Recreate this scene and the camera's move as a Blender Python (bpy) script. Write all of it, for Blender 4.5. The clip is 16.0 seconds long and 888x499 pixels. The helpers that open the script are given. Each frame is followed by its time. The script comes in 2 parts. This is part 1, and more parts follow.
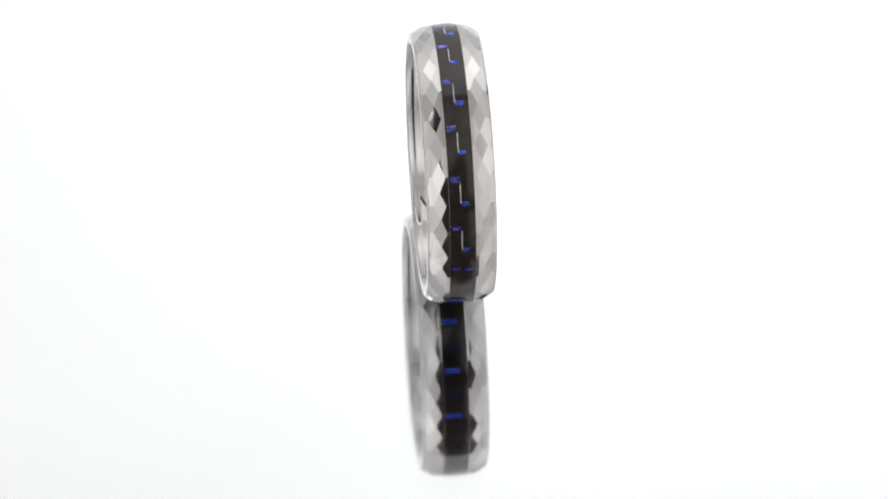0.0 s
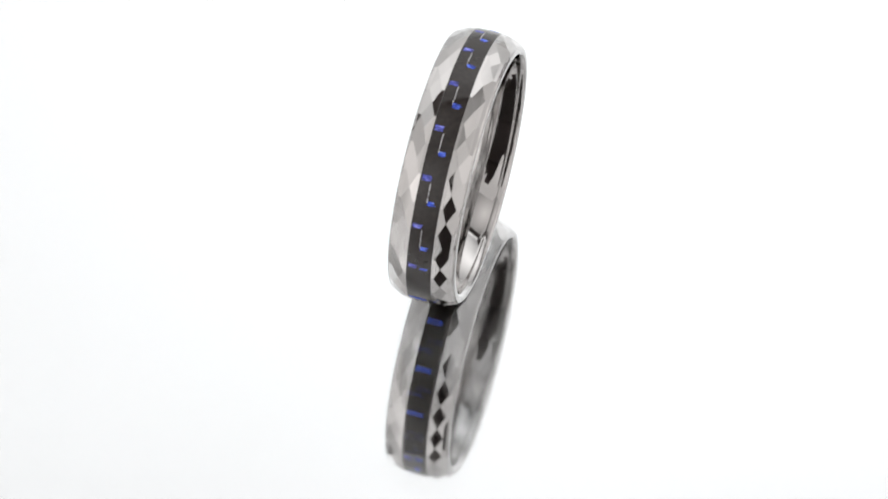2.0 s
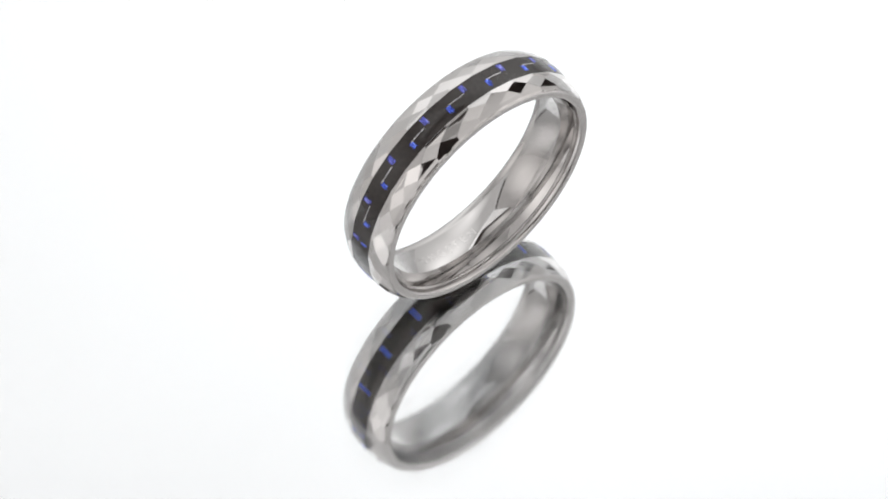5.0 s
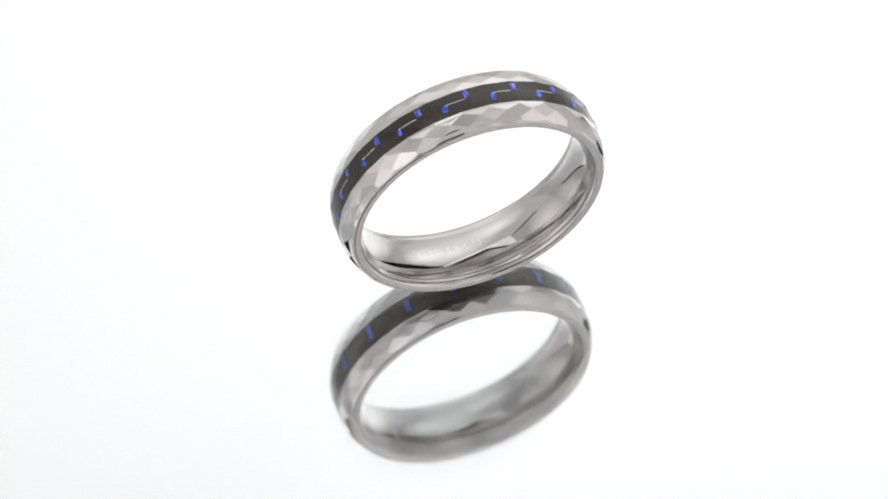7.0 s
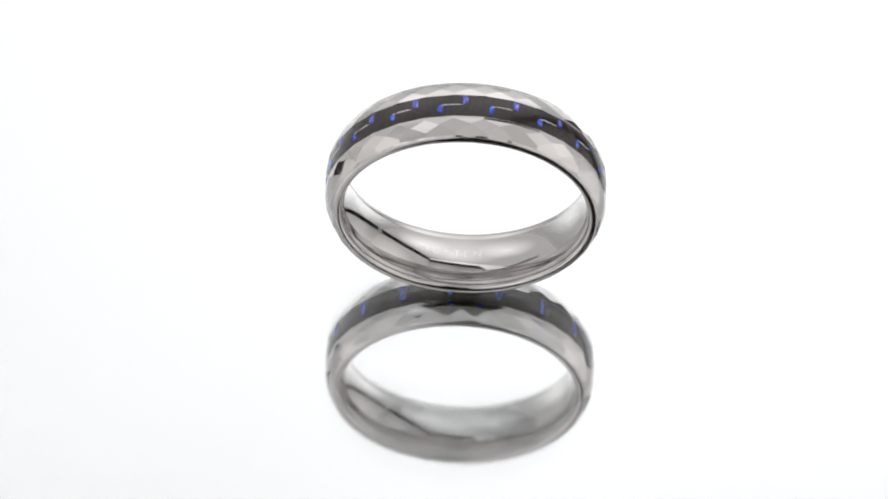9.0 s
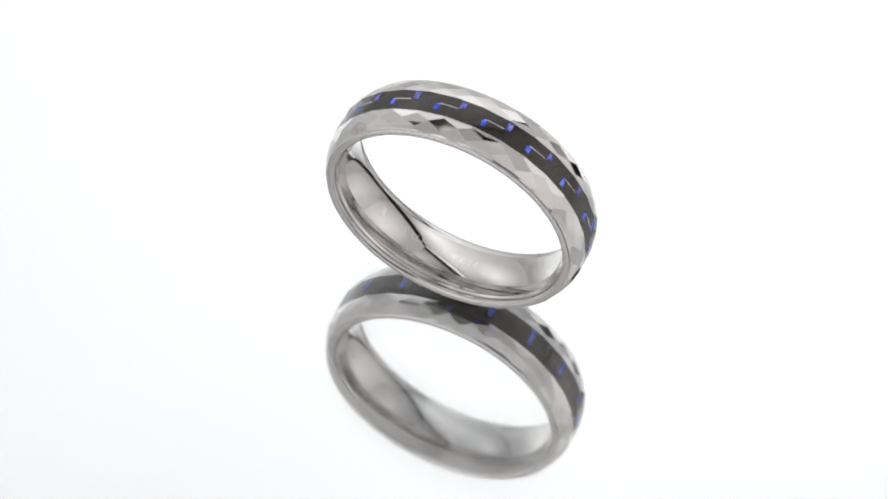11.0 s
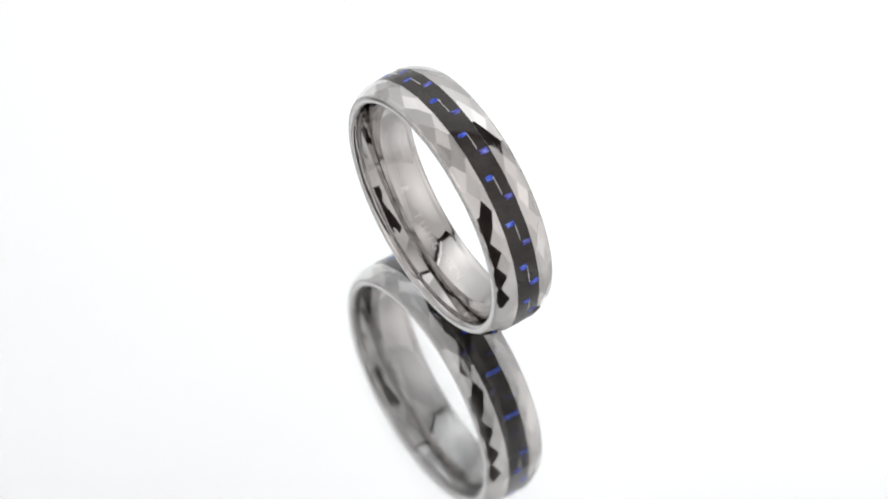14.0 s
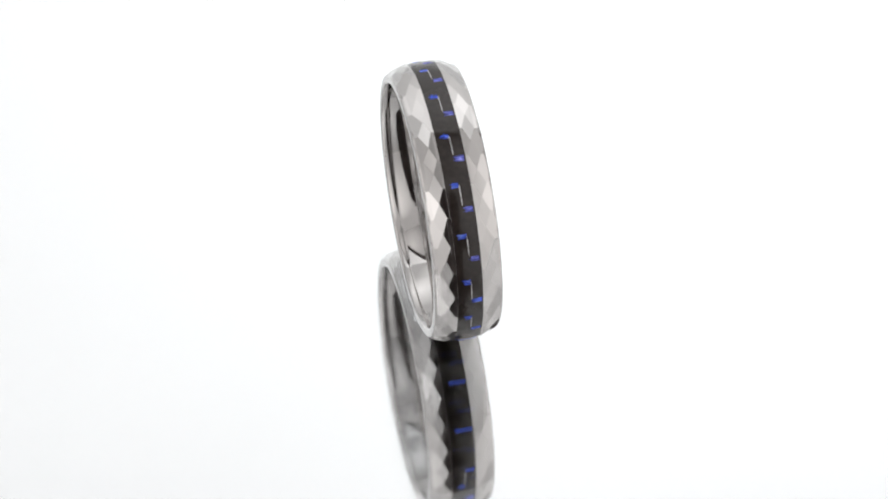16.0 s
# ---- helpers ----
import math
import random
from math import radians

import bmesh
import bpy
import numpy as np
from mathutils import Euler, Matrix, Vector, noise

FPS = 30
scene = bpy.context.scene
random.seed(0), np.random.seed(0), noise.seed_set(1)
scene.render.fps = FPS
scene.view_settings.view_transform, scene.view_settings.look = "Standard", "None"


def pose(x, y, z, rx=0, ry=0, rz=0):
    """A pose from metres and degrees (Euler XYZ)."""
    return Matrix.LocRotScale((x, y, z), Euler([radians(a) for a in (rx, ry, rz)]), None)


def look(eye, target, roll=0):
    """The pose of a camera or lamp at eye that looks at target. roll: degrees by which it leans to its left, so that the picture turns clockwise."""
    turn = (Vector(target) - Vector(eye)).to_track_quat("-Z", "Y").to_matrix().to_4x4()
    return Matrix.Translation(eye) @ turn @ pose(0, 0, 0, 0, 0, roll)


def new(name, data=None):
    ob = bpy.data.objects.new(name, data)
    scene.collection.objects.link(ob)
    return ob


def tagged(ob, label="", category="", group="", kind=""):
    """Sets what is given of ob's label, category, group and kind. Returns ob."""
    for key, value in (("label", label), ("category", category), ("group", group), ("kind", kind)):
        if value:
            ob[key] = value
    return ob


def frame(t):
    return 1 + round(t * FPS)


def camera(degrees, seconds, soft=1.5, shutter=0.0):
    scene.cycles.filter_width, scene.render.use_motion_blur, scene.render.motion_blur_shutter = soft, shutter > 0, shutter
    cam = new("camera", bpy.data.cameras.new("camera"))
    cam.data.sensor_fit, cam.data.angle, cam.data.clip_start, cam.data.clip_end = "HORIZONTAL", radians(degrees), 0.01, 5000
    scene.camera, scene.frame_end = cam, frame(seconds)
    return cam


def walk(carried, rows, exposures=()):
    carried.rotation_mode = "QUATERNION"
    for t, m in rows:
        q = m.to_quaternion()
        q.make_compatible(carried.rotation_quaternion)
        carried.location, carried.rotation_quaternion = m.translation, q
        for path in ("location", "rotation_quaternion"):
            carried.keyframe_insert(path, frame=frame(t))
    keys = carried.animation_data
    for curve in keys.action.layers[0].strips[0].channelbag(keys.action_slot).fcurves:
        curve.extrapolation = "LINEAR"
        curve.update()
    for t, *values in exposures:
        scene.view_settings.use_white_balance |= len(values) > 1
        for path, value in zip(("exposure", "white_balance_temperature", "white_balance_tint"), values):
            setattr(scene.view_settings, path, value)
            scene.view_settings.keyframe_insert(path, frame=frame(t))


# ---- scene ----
cam = camera(9.455, 16.0, soft=1.95)
PITCH, FAR = radians(54.71), 0.43232
AIM = (0.00016, 0.00130, 0.0)
EYE = (AIM[0], AIM[1] - FAR * math.cos(PITCH), FAR * math.sin(PITCH))
walk(cam, [(0.0, look(EYE, AIM, 1.743)), (16.0, look(EYE, AIM, 1.743))])
cam.data.dof.use_dof = True
cam.data.dof.focus_distance = 0.421
cam.data.dof.aperture_fstop = 110.0

# the turn of the platter: degrees at 0 s and per second, clockwise from above
TURN_START, TURN_RATE = -6.514, 10.802
RING_X, RING_Y = 0.000665, 0.001743   # the ring's stand on the platter, off its axis

# ---- world: a dark studio outside the light tent ----
world = bpy.data.worlds.new("studio_dark")
scene.world = world
world.use_nodes = True
world.node_tree.nodes["Background"].inputs[0].default_value = (0.02, 0.02, 0.022, 1)
world.node_tree.nodes["Background"].inputs[1].default_value = 0.1


# ---- materials ----
def nodes_of(name):
    m = bpy.data.materials.new(name)
    m.use_nodes = True
    nt = m.node_tree
    return m, nt, nt.nodes["Principled BSDF"]


def add(nt, kind, **values):
    n = nt.nodes.new(kind)
    for k, v in values.items():
        n.inputs[k.replace("_", " ")].default_value = v
    return n


def ramp(nt, source, lo, hi, a=0.3, b=0.7):
    r = nt.nodes.new("ShaderNodeMapRange")
    r.inputs["From Min"].default_value, r.inputs["From Max"].default_value = a, b
    r.inputs["To Min"].default_value, r.inputs["To Max"].default_value = lo, hi
    nt.links.new(source, r.inputs["Value"])
    return r.outputs["Result"]


def metal(name, colour, rough_lo, rough_hi, grain=9000.0, bump=0.0, rounded=0.0):
    m, nt, b = nodes_of(name)
    b.inputs["Base Color"].default_value = (*colour, 1)
    b.inputs["Metallic"].default_value = 1
    co = nt.nodes.new("ShaderNodeTexCoord")
    wide = add(nt, "ShaderNodeTexNoise", Scale=400.0, Detail=3.0)
    nt.links.new(co.outputs["Object"], wide.inputs["Vector"])
    nt.links.new(ramp(nt, wide.outputs["Fac"], rough_lo, rough_hi), b.inputs["Roughness"])
    if bump:
        fine = add(nt, "ShaderNodeTexNoise", Scale=grain, Detail=2.0)
        nt.links.new(co.outputs["Object"], fine.inputs["Vector"])
        bp = add(nt, "ShaderNodeBump", Strength=bump, Distance=0.00001)
        nt.links.new(fine.outputs["Fac"], bp.inputs["Height"])
        nt.links.new(bp.outputs["Normal"], b.inputs["Normal"])
    if rounded:
        # worn facet edges
        edge = nt.nodes.new("ShaderNodeBevel")
        edge.samples = 4
        edge.inputs["Radius"].default_value = rounded
        nt.links.new(edge.outputs["Normal"], b.inputs["Normal"])
    return m


def glow_fabric(name, colour, base, pools):
    """Diffusion cloth that glows by itself, no lamp behind it: each (place, strength, reach) paints a pool of light
    into the emission that fades outwards.
    """
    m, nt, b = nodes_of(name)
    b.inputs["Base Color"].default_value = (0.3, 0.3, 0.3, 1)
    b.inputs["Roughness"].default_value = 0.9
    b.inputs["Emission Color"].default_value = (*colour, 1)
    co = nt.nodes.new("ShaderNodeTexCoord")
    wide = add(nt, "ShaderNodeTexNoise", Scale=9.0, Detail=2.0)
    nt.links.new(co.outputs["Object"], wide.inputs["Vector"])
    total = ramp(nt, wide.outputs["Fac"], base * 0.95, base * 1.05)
    for place, strength, reach in pools:
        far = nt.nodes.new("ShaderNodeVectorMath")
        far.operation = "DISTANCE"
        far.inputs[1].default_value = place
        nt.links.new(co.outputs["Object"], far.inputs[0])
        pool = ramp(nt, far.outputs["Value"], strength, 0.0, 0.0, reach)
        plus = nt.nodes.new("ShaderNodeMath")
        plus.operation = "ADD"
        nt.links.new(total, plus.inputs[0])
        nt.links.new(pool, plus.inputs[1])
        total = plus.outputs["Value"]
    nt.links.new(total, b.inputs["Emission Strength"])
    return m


def plain(name, colour, rough, spread=0.15, scale=8.0, **more):
    m, nt, b = nodes_of(name)
    co = nt.nodes.new("ShaderNodeTexCoord")
    n = add(nt, "ShaderNodeTexNoise", Scale=scale, Detail=5.0)
    nt.links.new(co.outputs["Object"], n.inputs["Vector"])
    mix = nt.nodes.new("ShaderNodeMix")
    mix.data_type = "RGBA"
    mix.inputs["A"].default_value = (*[c * (1 - spread) for c in colour], 1)
    mix.inputs["B"].default_value = (*[c * (1 + spread) for c in colour], 1)
    nt.links.new(n.outputs["Fac"], mix.inputs["Factor"])
    nt.links.new(mix.outputs["Result"], b.inputs["Base Color"])
    b.inputs["Roughness"].default_value = rough
    for k, v in more.items():
        b.inputs[k.replace("_", " ")].default_value = v
    return m


TUNGSTEN = metal("polished_tungsten", (0.648, 0.632, 0.624), 0.025, 0.05, rounded=0.00003)
# same metal, base colour darkened so the inside of the band renders darker
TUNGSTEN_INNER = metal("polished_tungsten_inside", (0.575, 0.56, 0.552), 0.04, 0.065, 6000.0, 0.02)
SILVER = metal("silver_coat", (0.870, 0.886, 0.896), 0.03, 0.05)
CARBON = plain("black_carbon_fibre", (0.027, 0.021, 0.019), 0.13, 0.5, 2500.0, IOR=1.53)
RESIN = dict(Coat_Weight=1.0, Coat_Roughness=0.08, Coat_IOR=1.5)   # the clear resin that lies over the strip


def fibre(name, dark, mid, pale, rough=0.25, metallic=0.85):
    """Bundled fibres under resin: streaks of light and dark fibre run across the strip."""
    m, nt, b = nodes_of(name)
    co = nt.nodes.new("ShaderNodeTexCoord")
    along = nt.nodes.new("ShaderNodeMapping")
    along.inputs["Scale"].default_value = (0.12, 1.0, 1.0)
    nt.links.new(co.outputs["Object"], along.inputs["Vector"])
    n = add(nt, "ShaderNodeTexNoise", Scale=11000.0, Detail=1.0)
    nt.links.new(along.outputs["Vector"], n.inputs["Vector"])
    coarse = add(nt, "ShaderNodeTexNoise", Scale=2500.0, Detail=1.0)
    nt.links.new(co.outputs["Object"], coarse.inputs["Vector"])
    mean = nt.nodes.new("ShaderNodeMath")
    mean.operation = "MULTIPLY_ADD"
    mean.inputs[1].default_value = 0.6
    nt.links.new(ramp(nt, n.outputs["Fac"], 0.0, 1.0, 0.35, 0.65), mean.inputs[0])
    nt.links.new(ramp(nt, coarse.outputs["Fac"], 0.0, 0.4), mean.inputs[2])
    tones = nt.nodes.new("ShaderNodeValToRGB")
    tones.color_ramp.elements[0].color, tones.color_ramp.elements[1].color = (*dark, 1), (*pale, 1)
    tones.color_ramp.elements[0].position = 0.1
    tones.color_ramp.elements.new(0.6).color = (*mid, 1)
    nt.links.new(mean.outputs["Value"], tones.inputs["Fac"])
    nt.links.new(tones.outputs["Color"], b.inputs["Base Color"])
    b.inputs["Roughness"].default_value, b.inputs["Metallic"].default_value = rough, metallic
    for k, v in RESIN.items():
        b.inputs[k.replace("_", " ")].default_value = v
    return m


BLUE = fibre("blue_fibre", (0.012, 0.025, 0.22), (0.04, 0.125, 0.95), (0.32, 0.46, 1.0))
# for the lower blocks, whose glint is painted in as a brighter blue
BRIGHT_BLUE = fibre("bright_blue_fibre", (0.03, 0.07, 0.5), (0.04, 0.11, 0.9), (0.10, 0.22, 1.0), 0.3, 0.2)
LAVENDER = fibre("pale_blue_fibre", (0.03, 0.03, 0.16), (0.09, 0.11, 0.62), (0.38, 0.40, 0.95))
THREAD = plain("pale_thread", (0.92, 0.92, 0.94), 0.2, 0.2, 5000.0, Metallic=0.3)
ENGRAVED = plain("frosted_engraving", (0.68, 0.665, 0.655), 0.27, 0.1, 4000.0, Metallic=1.0)
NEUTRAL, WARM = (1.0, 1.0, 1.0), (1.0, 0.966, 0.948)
# pools of light painted into each panel's glow, set for the facets' brightness
CLOTH_BACK = glow_fabric("glow_cloth_back", NEUTRAL, 0.46, [((0.10, 0.38, 0.42), 0.83, 0.45), ((0.27, 0.41, 0.24), 0.65, 0.20), ((-0.25, 0.32, 0.24), 0.70, 0.20)])
CLOTH_REAR = glow_fabric("glow_cloth_rear_top", NEUTRAL, 0.90, [((0.0, 0.32, 0.80), 0.4, 0.4)])
CLOTH_TOP = glow_fabric("glow_cloth_top", WARM, 0.14, [((-0.32, -0.02, 0.80), 0.6, 0.36), ((0.34, -0.02, 0.80), 0.65, 0.36)])
CLOTH_LEFT = glow_fabric("glow_cloth_left", WARM, 0.30, [((-0.57, -0.20, 0.33), 0.45, 0.30), ((-0.58, 0.0, 0.15), 0.45, 0.32)])
CLOTH_RIGHT = glow_fabric("glow_cloth_right", WARM, 0.40, [((0.46, 0.0, 0.18), 0.68, 0.34)])
CLOTH_FRONT_LEFT = glow_fabric("glow_cloth_front_left", WARM, 0.38, [((-0.24, -0.24, 0.20), 0.95, 0.26)])
CLOTH_FRONT_RIGHT = glow_fabric("glow_cloth_front_right", WARM, 0.46, [((0.26, -0.24, 0.20), 0.3, 0.26)])
GLASS, glass_tree, glass_shader = nodes_of("mirror_glass")
glass_shader.inputs["Base Color"].default_value = (1.0, 1.0, 1.0, 1)
glass_shader.inputs["Roughness"].default_value = 0.0
glass_shader.inputs["IOR"].default_value = 1.65
glass_shader.inputs["Transmission Weight"].default_value = 1.0
WHITE = plain("white_laminate", (0.78, 0.78, 0.77), 0.4, 0.03)
WALL = plain("warm_grey_paint", (0.44, 0.39, 0.375), 0.8)
DARK = plain("black_plastic", (0.02, 0.02, 0.02), 0.45)


# ---- mesh helpers ----
def part(name, bm, material, parent, label="", smooth=False):
    me = bpy.data.meshes.new(name)
    bmesh.ops.recalc_face_normals(bm, faces=bm.faces)
    for f in bm.faces:
        f.smooth = smooth
    bm.to_mesh(me)
    bm.free()
    me.materials.append(material)
    ob = new(name, me)
    if parent:
        ob.parent = parent
    if label:
        tagged(ob, label)
    return ob


def box(bm, x0, y0, z0, x1, y1, z1, bevel=0.0):
    r = bmesh.ops.create_cube(bm, size=1)
    for v in r["verts"]:
        v.co = Vector(((x0 + x1) / 2 + v.co.x * (x1 - x0), (y0 + y1) / 2 + v.co.y * (y1 - y0), (z0 + z1) / 2 + v.co.z * (z1 - z0)))
    if bevel:
        es = list({e for v in r["verts"] for e in v.link_edges})
        bmesh.ops.bevel(bm, geom=es, offset=bevel, segments=2, affect="EDGES")
    return bm


def boxed(*args, bevel=0.0):
    return box(bmesh.new(), *args, bevel=bevel)


def turned(profile, segs=120, closed=True):
    """A solid of revolution about z from (radius, z) points."""
    bm = bmesh.new()
    rings = []
    for r, z in profile:
        rings.append([bm.verts.new((r * math.cos(a), r * math.sin(a), z)) for a in (2 * math.pi * k / segs for k in range(segs))])
    for a, b in zip(rings, rings[1:]):
        for k in range(segs):
            bm.faces.new((a[k], a[(k + 1) % segs], b[(k + 1) % segs], b[k]))
    if closed:
        bm.faces.new(rings[0])
        bm.faces.new(rings[-1])
    return bm


# ---- large structure: dark studio, table, light tent ----
def studio():
    tagged(part("floor", boxed(-2, -2, -0.80, 2, 2, -0.76), WALL, None), "warm grey studio floor under the table", "floor", kind="structure")
    tagged(part("ceiling", boxed(-2, -2, 1.7, 2, 2, 1.74), WALL, None), "warm grey studio ceiling", "ceiling", kind="structure")
    for name, b in (("wall_north", (-2, 2, -0.76, 2, 2.1, 1.7)), ("wall_south", (-2, -2.1, -0.76, 2, -2, 1.7)),
                    ("wall_east", (2, -2.1, -0.76, 2.1, 2.1, 1.7)), ("wall_west", (-2.1, -2.1, -0.76, -2, 2.1, 1.7))):
        tagged(part(name, boxed(*b), WALL, None), "warm grey painted studio wall", "wall", kind="structure")
    t = tagged(new("table"), "white laminate photo table carrying the light tent", "table")
    part("tabletop", boxed(-0.66, -0.36, -0.055, 0.56, 0.54, -0.025, bevel=0.003), WHITE, t)
    for x in (-0.62, 0.52):
        for y in (-0.32, 0.50):
            part("leg", boxed(x - 0.02, y - 0.02, -0.76, x + 0.02, y + 0.02, -0.055, bevel=0.002), WHITE, t)


# the tent, a little askew: front at TY0, back wall at y = 0.36 + 0.17 x, top at TZ
TY0, TZ, HEM = -0.24, 0.80, -0.025
SKEW = 0.17
LEFT_BACK, RIGHT_BACK = -0.606, 0.490          # x of the back wall's ends
LEFT_FRONT, RIGHT_FRONT = -0.55, 0.45
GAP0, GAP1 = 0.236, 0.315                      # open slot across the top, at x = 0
BEND = -0.20                                   # x where the slot turns towards the front
CLOTH = 0.004


def sheet(points, normal):
    """A cloth panel through the points, as thick as the cloth, away from the tent's inside."""
    bm = bmesh.new()
    n = Vector(normal).normalized() * CLOTH
    front = [bm.verts.new(p) for p in points]
    back = [bm.verts.new(Vector(p) + n) for p in points]
    bm.faces.new(front)
    bm.faces.new(back[::-1])
    for i in range(len(points)):
        j = (i + 1) % len(points)
        bm.faces.new((front[i], front[j], back[j], back[i]))
    return bm


# out of view; panels and openings are shaped for the ring's reflections
def light_tent():
    t = tagged(new("light_tent"), "glowing white cloth light tent with a slot in front", "light tent")
    back = lambda x, d=0.36: d + SKEW * x
    lb, rb, lf, rf = LEFT_BACK, RIGHT_BACK, LEFT_FRONT, RIGHT_FRONT
    out = (-SKEW, 1, 0)
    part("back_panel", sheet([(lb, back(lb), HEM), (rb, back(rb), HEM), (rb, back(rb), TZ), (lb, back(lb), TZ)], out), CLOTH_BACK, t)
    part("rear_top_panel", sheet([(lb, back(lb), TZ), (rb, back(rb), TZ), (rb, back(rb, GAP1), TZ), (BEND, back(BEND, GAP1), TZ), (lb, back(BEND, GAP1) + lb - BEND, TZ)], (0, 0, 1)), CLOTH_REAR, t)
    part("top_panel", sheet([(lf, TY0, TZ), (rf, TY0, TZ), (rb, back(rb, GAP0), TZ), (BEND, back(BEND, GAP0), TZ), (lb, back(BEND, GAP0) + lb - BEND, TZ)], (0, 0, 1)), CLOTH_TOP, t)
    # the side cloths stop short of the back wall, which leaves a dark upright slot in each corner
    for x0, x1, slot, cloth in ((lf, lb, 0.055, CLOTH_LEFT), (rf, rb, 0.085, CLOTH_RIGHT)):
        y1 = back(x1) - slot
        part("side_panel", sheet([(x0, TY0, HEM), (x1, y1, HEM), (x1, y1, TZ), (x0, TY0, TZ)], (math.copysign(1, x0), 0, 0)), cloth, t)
    # unseen flap, added to narrow the left slot so fewer facets mirror it dark
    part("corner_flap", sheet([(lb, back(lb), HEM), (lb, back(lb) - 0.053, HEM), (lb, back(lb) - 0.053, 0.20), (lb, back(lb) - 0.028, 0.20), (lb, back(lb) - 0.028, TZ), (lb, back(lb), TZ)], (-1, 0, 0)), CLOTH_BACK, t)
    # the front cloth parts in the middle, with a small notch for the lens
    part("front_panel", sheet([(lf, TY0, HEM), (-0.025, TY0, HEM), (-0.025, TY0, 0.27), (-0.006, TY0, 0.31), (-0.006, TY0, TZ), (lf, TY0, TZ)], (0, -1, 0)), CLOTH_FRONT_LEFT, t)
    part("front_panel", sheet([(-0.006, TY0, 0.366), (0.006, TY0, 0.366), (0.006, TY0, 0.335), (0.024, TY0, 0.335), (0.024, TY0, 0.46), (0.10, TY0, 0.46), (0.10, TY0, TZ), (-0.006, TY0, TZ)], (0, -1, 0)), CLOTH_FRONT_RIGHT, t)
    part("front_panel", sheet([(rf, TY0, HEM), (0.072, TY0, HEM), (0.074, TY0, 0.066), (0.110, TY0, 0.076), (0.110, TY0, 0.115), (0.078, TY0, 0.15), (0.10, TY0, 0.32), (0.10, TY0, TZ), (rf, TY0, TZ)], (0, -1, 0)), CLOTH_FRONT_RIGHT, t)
    for x, y in ((lf - 0.012, TY0 - 0.012), (rf + 0.012, TY0 - 0.012), (lb - 0.012, back(lb) + 0.012), (rb + 0.012, back(rb) + 0.016)):
        part("pole", turned([(0.004, -0.025), (0.004, TZ + 0.006)], 12), DARK, t).location = (x, y, 0)


GLASS_THICK = 0.0027


def turntable():
    """A round mirror platter on a low motor base. The platter turns."""
    base = tagged(new("turntable_base"), "low black motor base under the mirror platter", "turntable base")
    part("housing", turned([(0.10, -0.025), (0.10, -0.009), (0.097, -0.0062)], 96), DARK, base)
    part("spindle", turned([(0.012, -0.0062), (0.012, -0.0052)], 32), DARK, base)
    p = tagged(new("mirror_platter"), "round silvered mirror platter, clean and flat", "mirror")
    part("silver_coat", turned([(0.159, -0.0052), (0.16, -0.0050), (0.16, -GLASS_THICK)], 160), SILVER, p)
    glass = turned([(0.1595, -GLASS_THICK), (0.1595, -0.0006), (0.159, 0.0)], 160)
    glass.faces.ensure_lookup_table()
    under = [f for f in glass.faces if f.normal.z < -0.5 or all(abs(v.co.z + GLASS_THICK) < 1e-6 for v in f.verts)]
    bmesh.ops.delete(glass, geom=under, context="FACES_ONLY")
    part("glass", glass, GLASS, p, "clear glass over the silver")
    return p


# ---- the ring; its axis is x, its centre the origin of its empty plus its radius ----
MM = 0.001
N = 30                      # cut facets round each shoulder
STEP = 2 * math.pi / N
COS = math.cos(STEP / 2)
W0 = 1.0                    # where the inlay ends
W1, W2, W3, W4, W5 = 1.22, 1.68, 2.24, 2.50, 2.58
LEAN = 0.08                 # slope of the first row of facets
R0 = 11.055
R1 = R0 - LEAN * (W1 - W0) / COS
R2 = R1 * COS - LEAN * (W2 - W1)
S2 = (R1 - R2 * COS) / (W2 - W1)
R3 = R1 - S2 * (W3 - W1)
S3 = (R2 - R3 * COS) / (W3 - W2)
R4 = (R2 - S3 * (W4 - W2)) / COS
R5 = 10.44
PHASE = radians(6.5)        # where the first facet's tip stands
HEIGHT = 11.055


def at(w, r, a):
    """A point w millimetres along the axis, r from it, a radians above the horizontal."""
    return Vector((w, -r * math.cos(a), r * math.sin(a) + HEIGHT)) * MM


BULGE = 0.0022              # millimetres by which the polishing has rounded each facet


def facet(bm, corners, n=6, bulge=BULGE):
    """One polished facet, a triangle or kite between its corners, bulging a little."""
    if len(corners) == 3:
        corners = corners + [corners[2]]
    a, b, c, d = corners
    grid = []
    for i in range(n + 1):
        row = []
        for j in range(n + 1):
            u, v = i / n, j / n
            p = a.lerp(b, u).lerp(d.lerp(c, u), v)
            r = math.hypot(p.y, p.z)
            g = r + bulge * 16 * u * (1 - u) * v * (1 - v)
            row.append(bm.verts.new(Vector((p.x, p.y * g / r, p.z * g / r + HEIGHT)) * MM))
        grid.append(row)
    for i in range(n):
        for j in range(n):
            bm.faces.new((grid[i][j], grid[i + 1][j], grid[i + 1][j + 1], grid[i][j + 1]))


def raw(w, r, a):
    return Vector((w, -r * math.cos(a), r * math.sin(a)))


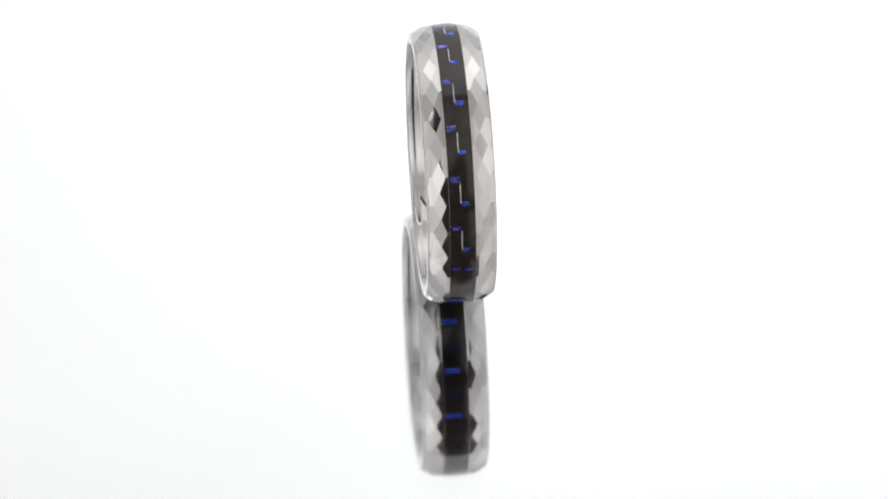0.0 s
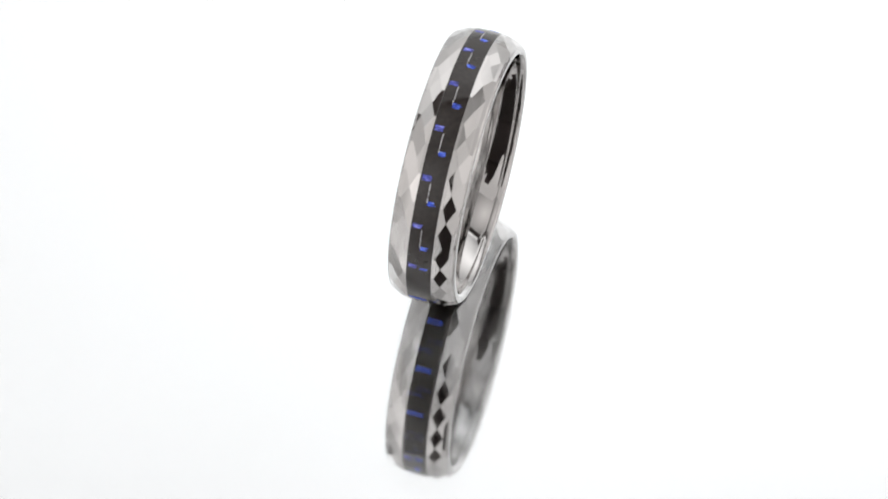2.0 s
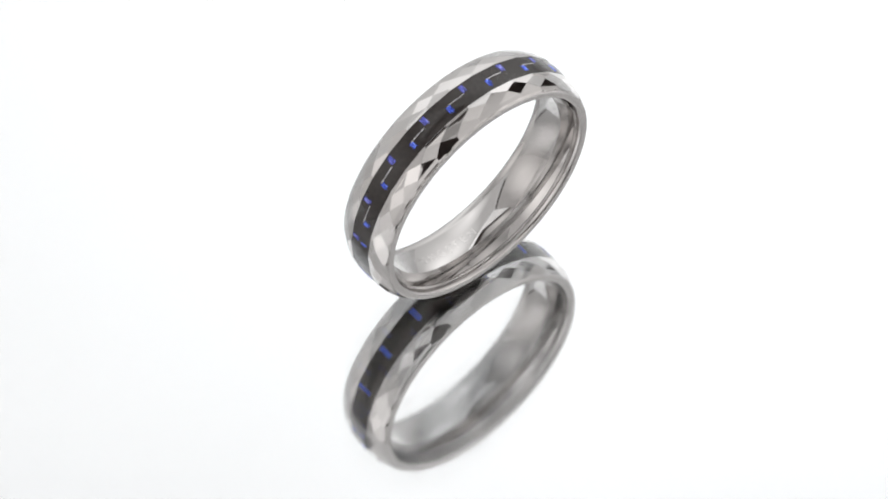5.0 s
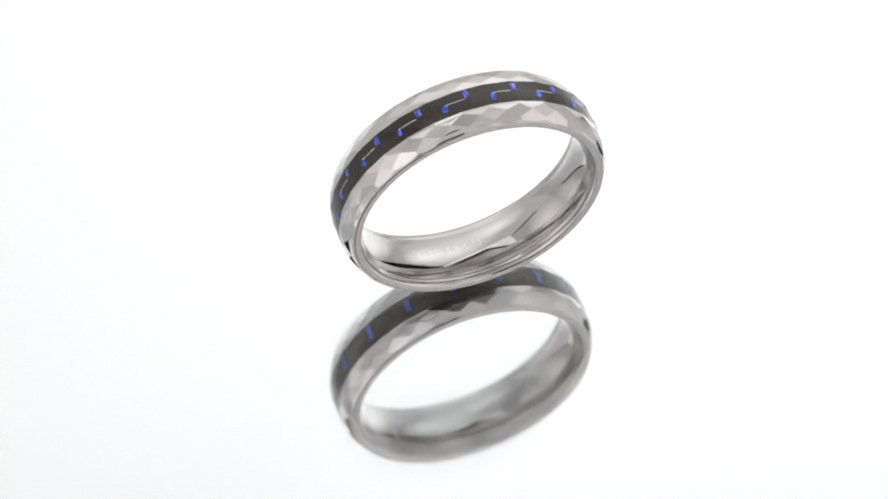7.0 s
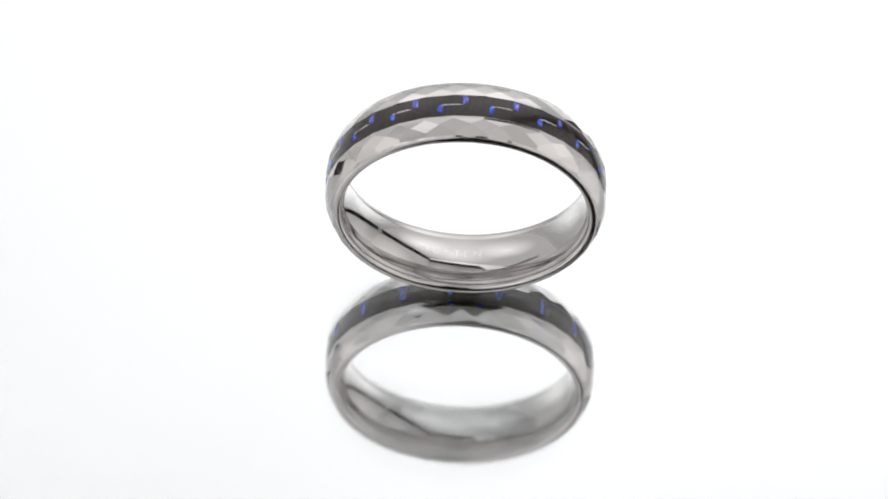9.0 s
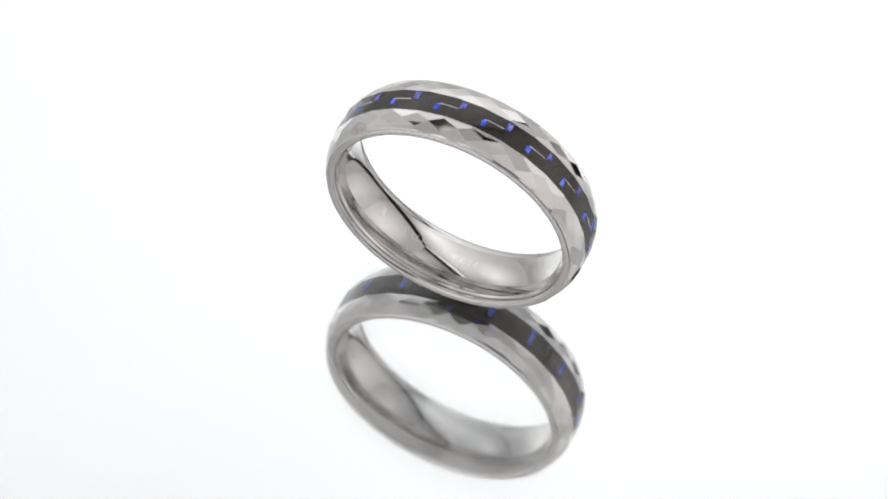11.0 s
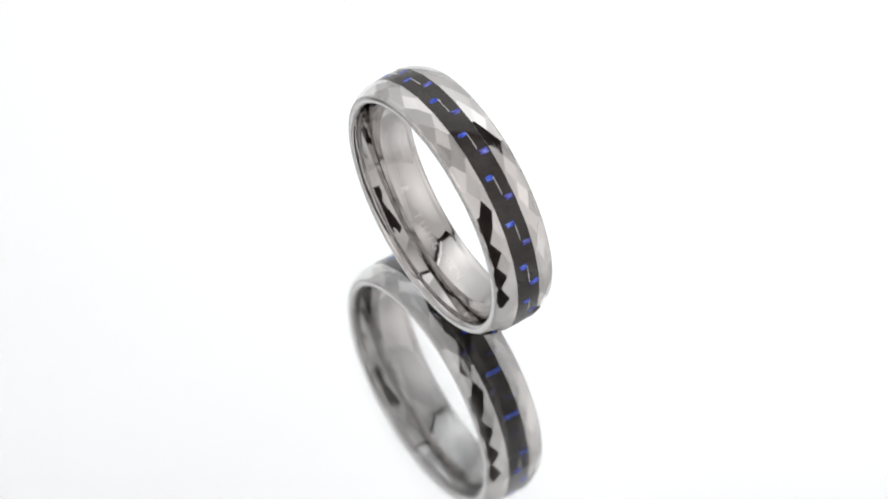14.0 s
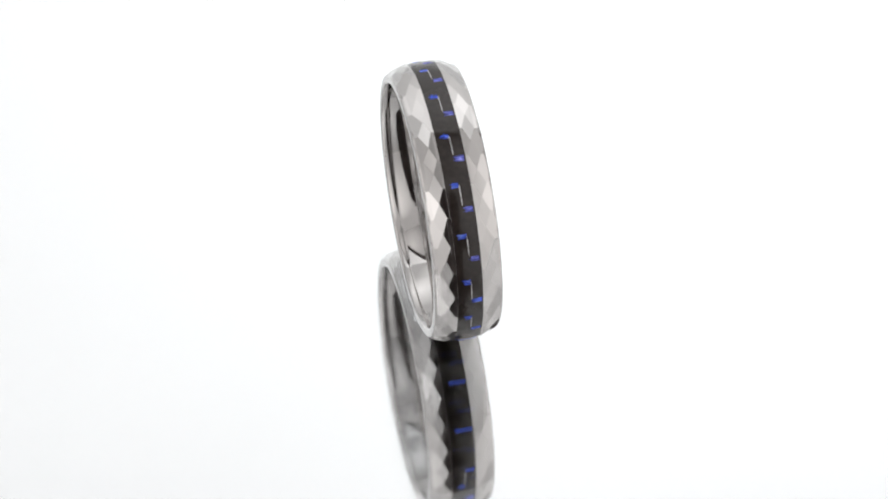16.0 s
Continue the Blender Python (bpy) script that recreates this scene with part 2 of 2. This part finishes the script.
def shoulder(side):
    bm = bmesh.new()
    rnd = random.Random(11 if side > 0 else 12)
    tips = [PHASE + k * STEP for k in range(N)]
    wob = lambda m: rnd.uniform(-m, m)
    v0 = [raw(side * W0, R0, a - STEP / 2) for a in tips]
    v1 = [raw(side * (W1 + wob(0.02)), R1 + wob(0.004), a - STEP / 2 + wob(0.006)) for a in tips]
    v2 = [raw(side * (W2 + wob(0.02)), R2 + wob(0.010), a + wob(0.008)) for a in tips]
    v3 = [raw(side * (W3 + wob(0.025)), R3 + wob(0.010), a - STEP / 2 + wob(0.008)) for a in tips]
    v4 = [raw(side * (W4 + wob(0.02)), R4, a - STEP / 2) for a in tips]
    for k in range(N):
        j = (k + 1) % N
        facet(bm, [v1[k], v1[j], v2[k]])
        bm.faces.new([bm.verts.new(Vector((p.x, p.y, p.z + HEIGHT)) * MM) for p in (v0[k], v0[j], v1[j], v1[k])])
        facet(bm, [v1[k], v2[k], v3[k], v2[k - 1]])
        facet(bm, [v2[k], v3[j], v3[k]])
        facet(bm, [v3[k], v3[j], v4[j], v4[k]], bulge=0.0)
        lip = [bm.verts.new(Vector((p.x, p.y * q, p.z * q + HEIGHT)) * MM) for p, q in ((v0[k], 1), (v0[j], 1), (v0[j], 0.975), (v0[k], 0.975))]
        bm.faces.new(lip)
    # narrow polished bevel between the many-sided end of the facets and the round edge
    n = 10
    rim, edge = [], []
    for k in range(N):
        for i in range(n):
            p = v4[k].lerp(v4[(k + 1) % N], i / n)
            rim.append(bm.verts.new(Vector((p.x, p.y, p.z + HEIGHT)) * MM))
            edge.append(bm.verts.new(at(side * W5, R5, tips[k] + STEP * (i / n - 0.5))))
    m = len(rim)
    for i in range(m):
        bm.faces.new((rim[i], rim[(i + 1) % m], edge[(i + 1) % m], edge[i]))
    return bm


def lathe(profile, segs=240):
    bm = bmesh.new()
    rings = [[bm.verts.new(at(w, r, 2 * math.pi * k / segs)) for k in range(segs)] for w, r in profile]
    for a, b in zip(rings, rings[1:]):
        for k in range(segs):
            bm.faces.new((a[k], a[(k + 1) % segs], b[(k + 1) % segs], b[k]))
    return bm


def inlay_radius(w):
    return 11.045 - 0.055 * w * w


def inside_radius(w):
    return 9.24 + 0.09 * w * w


def engraved(word, start, size, centre):
    """Frosted letters round the inside of the band."""
    curve = bpy.data.curves.new("letters", "FONT")
    curve.body, curve.size, curve.space_character = word, size, 1.6
    source = new("letters", curve)
    bpy.context.view_layer.update()
    flat = source.to_mesh()
    bm = bmesh.new()
    bm.from_mesh(flat)
    source.to_mesh_clear()
    bpy.data.objects.remove(source)
    # a small bar before the word
    bar = [bm.verts.new((x * size, y * size, 0)) for x, y in ((-2.55, -0.05), (-2.10, -0.05), (-2.10, 0.75), (-2.55, 0.75))]
    bm.faces.new(bar)
    bmesh.ops.subdivide_edges(bm, edges=bm.edges, cuts=1)
    for v in bm.verts:
        w = centre - (v.co.y - size * 0.35)
        v.co = at(w, inside_radius(w) - 0.006, start - v.co.x / 9.4)
    return bm


def tow(bm, rnd, w0, w1, a0, a1, strands=5, ragged=0.09):
    """A bundle of rounded fibres side by side across the strip, grown together, with uneven ends."""
    ends = [(w0 + rnd.uniform(0, ragged), w1 - rnd.uniform(0, 2 * ragged)) for _ in range(strands)]
    pitch = (a1 - a0) / strands
    crown = 0.012 + 0.15 * pitch * 11.0
    columns = []
    for q in range(4 * strands + 1):
        b0, b1 = ends[min(q // 4, strands - 1)]
        if q % 4 == 0 and 0 < q < 4 * strands:
            b0, b1 = max(b0, ends[q // 4 - 1][0]), min(b1, ends[q // 4 - 1][1])
        rise = -0.004 + crown * (math.sin(math.pi * (q % 4) / 4) if 0 < q < 4 * strands else 0.0) + 0.004 * (0 < q < 4 * strands)
        columns.append([bm.verts.new(at(w, inlay_radius(w) + rise, a0 + pitch * q / 4)) for w in np.linspace(b0, b1, 6)])
    for c0, c1 in zip(columns, columns[1:]):
        for i in range(5):
            bm.faces.new((c0[i], c0[i + 1], c1[i + 1], c1[i]))
    return bm


def strand_of(bm, rnd, c, a0, a1):
    """One thin thread along the strip, rounded, here thick and there thin."""
    rows = []
    steps = 24
    for k, a in enumerate(np.linspace(a0, a1, steps + 1)):
        h = (0.010 if k in (0, steps) else rnd.choice((0.014, 0.028, 0.032, 0.036)))
        m = c + 0.006 * math.sin(k * 0.9)
        rows.append([bm.verts.new(at(m + h * math.cos(math.pi * q / 4), inlay_radius(c) - 0.004 + (0.008 + h * 0.7) * math.sin(math.pi * q / 4), a)) for q in range(5)])
    for r0, r1 in zip(rows, rows[1:]):
        for q in range(4):
            bm.faces.new((r0[q], r0[q + 1], r1[q + 1], r1[q]))
    return bm


MOTIF_START, MOTIF_PITCH, MOTIF_HALF = radians(67.98), radians(20.71), radians(10.03)


def ring():
    r = tagged(new("finger_ring"), "polished faceted metal ring with black and blue inlay on a mirror", "ring")
    for s in (-1, 1):
        part("faceted_shoulder", shoulder(s), TUNGSTEN, r, smooth=True)
    # a full round edge, then the domed inside
    lip, start = 2.05, inside_radius(2.05)
    inside = [(W5 + 0.12 * math.sin(radians(p)), 10.22 + (R5 - 10.22) * math.cos(radians(p))) for p in range(0, 90, 9)]
    inside += [(2.70, 10.22), (2.7035, 10.15), (2.705, 10.06), (2.7035, 9.98), (2.70, 9.91)]
    inside += [(lip + 0.65 * math.cos(radians(p)), 9.91 - (9.91 - start) * math.sin(radians(p))) for p in range(9, 90, 9)]
    inside += [(w, inside_radius(w)) for w in np.linspace(lip, 0.0, 22)]
    inside = inside + [(-w, q) for w, q in reversed(inside[:-1])]
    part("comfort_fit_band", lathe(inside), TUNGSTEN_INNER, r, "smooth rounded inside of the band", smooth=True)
    part("engraving", engraved("TUNGSTEN", radians(-57.0), 0.95, -0.35), ENGRAVED, r, "frosted engraved lettering inside the band")
    ws = np.linspace(-W0 - 0.02, W0 + 0.02, 11)
    inlay = part("inlay", lathe([(w, inlay_radius(w)) for w in ws]), CARBON, r, "glossy black carbon fibre inlay", smooth=True)
    rnd = random.Random(4)
    for k in range(-13, 4):
        a = MOTIF_START - k * MOTIF_PITCH
        b = a - MOTIF_HALF
        h = radians(0.95 + 0.3 * rnd.random())
        # lower blocks are drawn wider, as their glint shows them
        w0, w1 = -0.96 + 0.08 * rnd.random(), (0.45 if k < -6 else -0.10) + 0.08 * rnd.random()
        block = tow(bmesh.new(), rnd, w0, w1, a - h, a + h, 6)
        part("blue_fibre", block, (BRIGHT_BLUE if k < -6 else BLUE if k < -4 else LAVENDER), inlay, "blue fibre block", smooth=True)
        h = radians(0.9 + 0.35 * rnd.random())
        if -7 < k < 3:
            w0 = -0.12
            block = tow(bmesh.new(), rnd, w0, 0.56 + 0.14 * rnd.random(), b - h, b + h, 6, 0.11)
            part("blue_fibre", block, BLUE, inlay, "glinting blue fibre block", smooth=True)
            strand = strand_of(bmesh.new(), rnd, -0.09 + rnd.uniform(-0.012, 0.012), b, a - radians(rnd.uniform(0, 2.0)))
            part("thread", strand, THREAD, inlay, "thin pale thread", smooth=True)
    # where the strip's ends meet
    part("blue_fibre", tow(bmesh.new(), rnd, 0.05, 0.75, radians(4.6), radians(5.8), 4), BLUE, inlay, "blue fibre block", smooth=True)
    return r


studio()
light_tent()
PLATTER = turntable()
RING = ring()


def motions():
    """The platter turns evenly and carries the ring round with it."""
    platter_rows, ring_rows = [], []
    for k in range(33):
        t = k * 0.5
        m = pose(0, 0, 0, 0, 0, -(TURN_START + TURN_RATE * t))
        platter_rows.append((t, m))
        ring_rows.append((t, m @ pose(RING_X, RING_Y, 0)))
    walk(PLATTER, platter_rows)
    walk(RING, ring_rows)


motions()
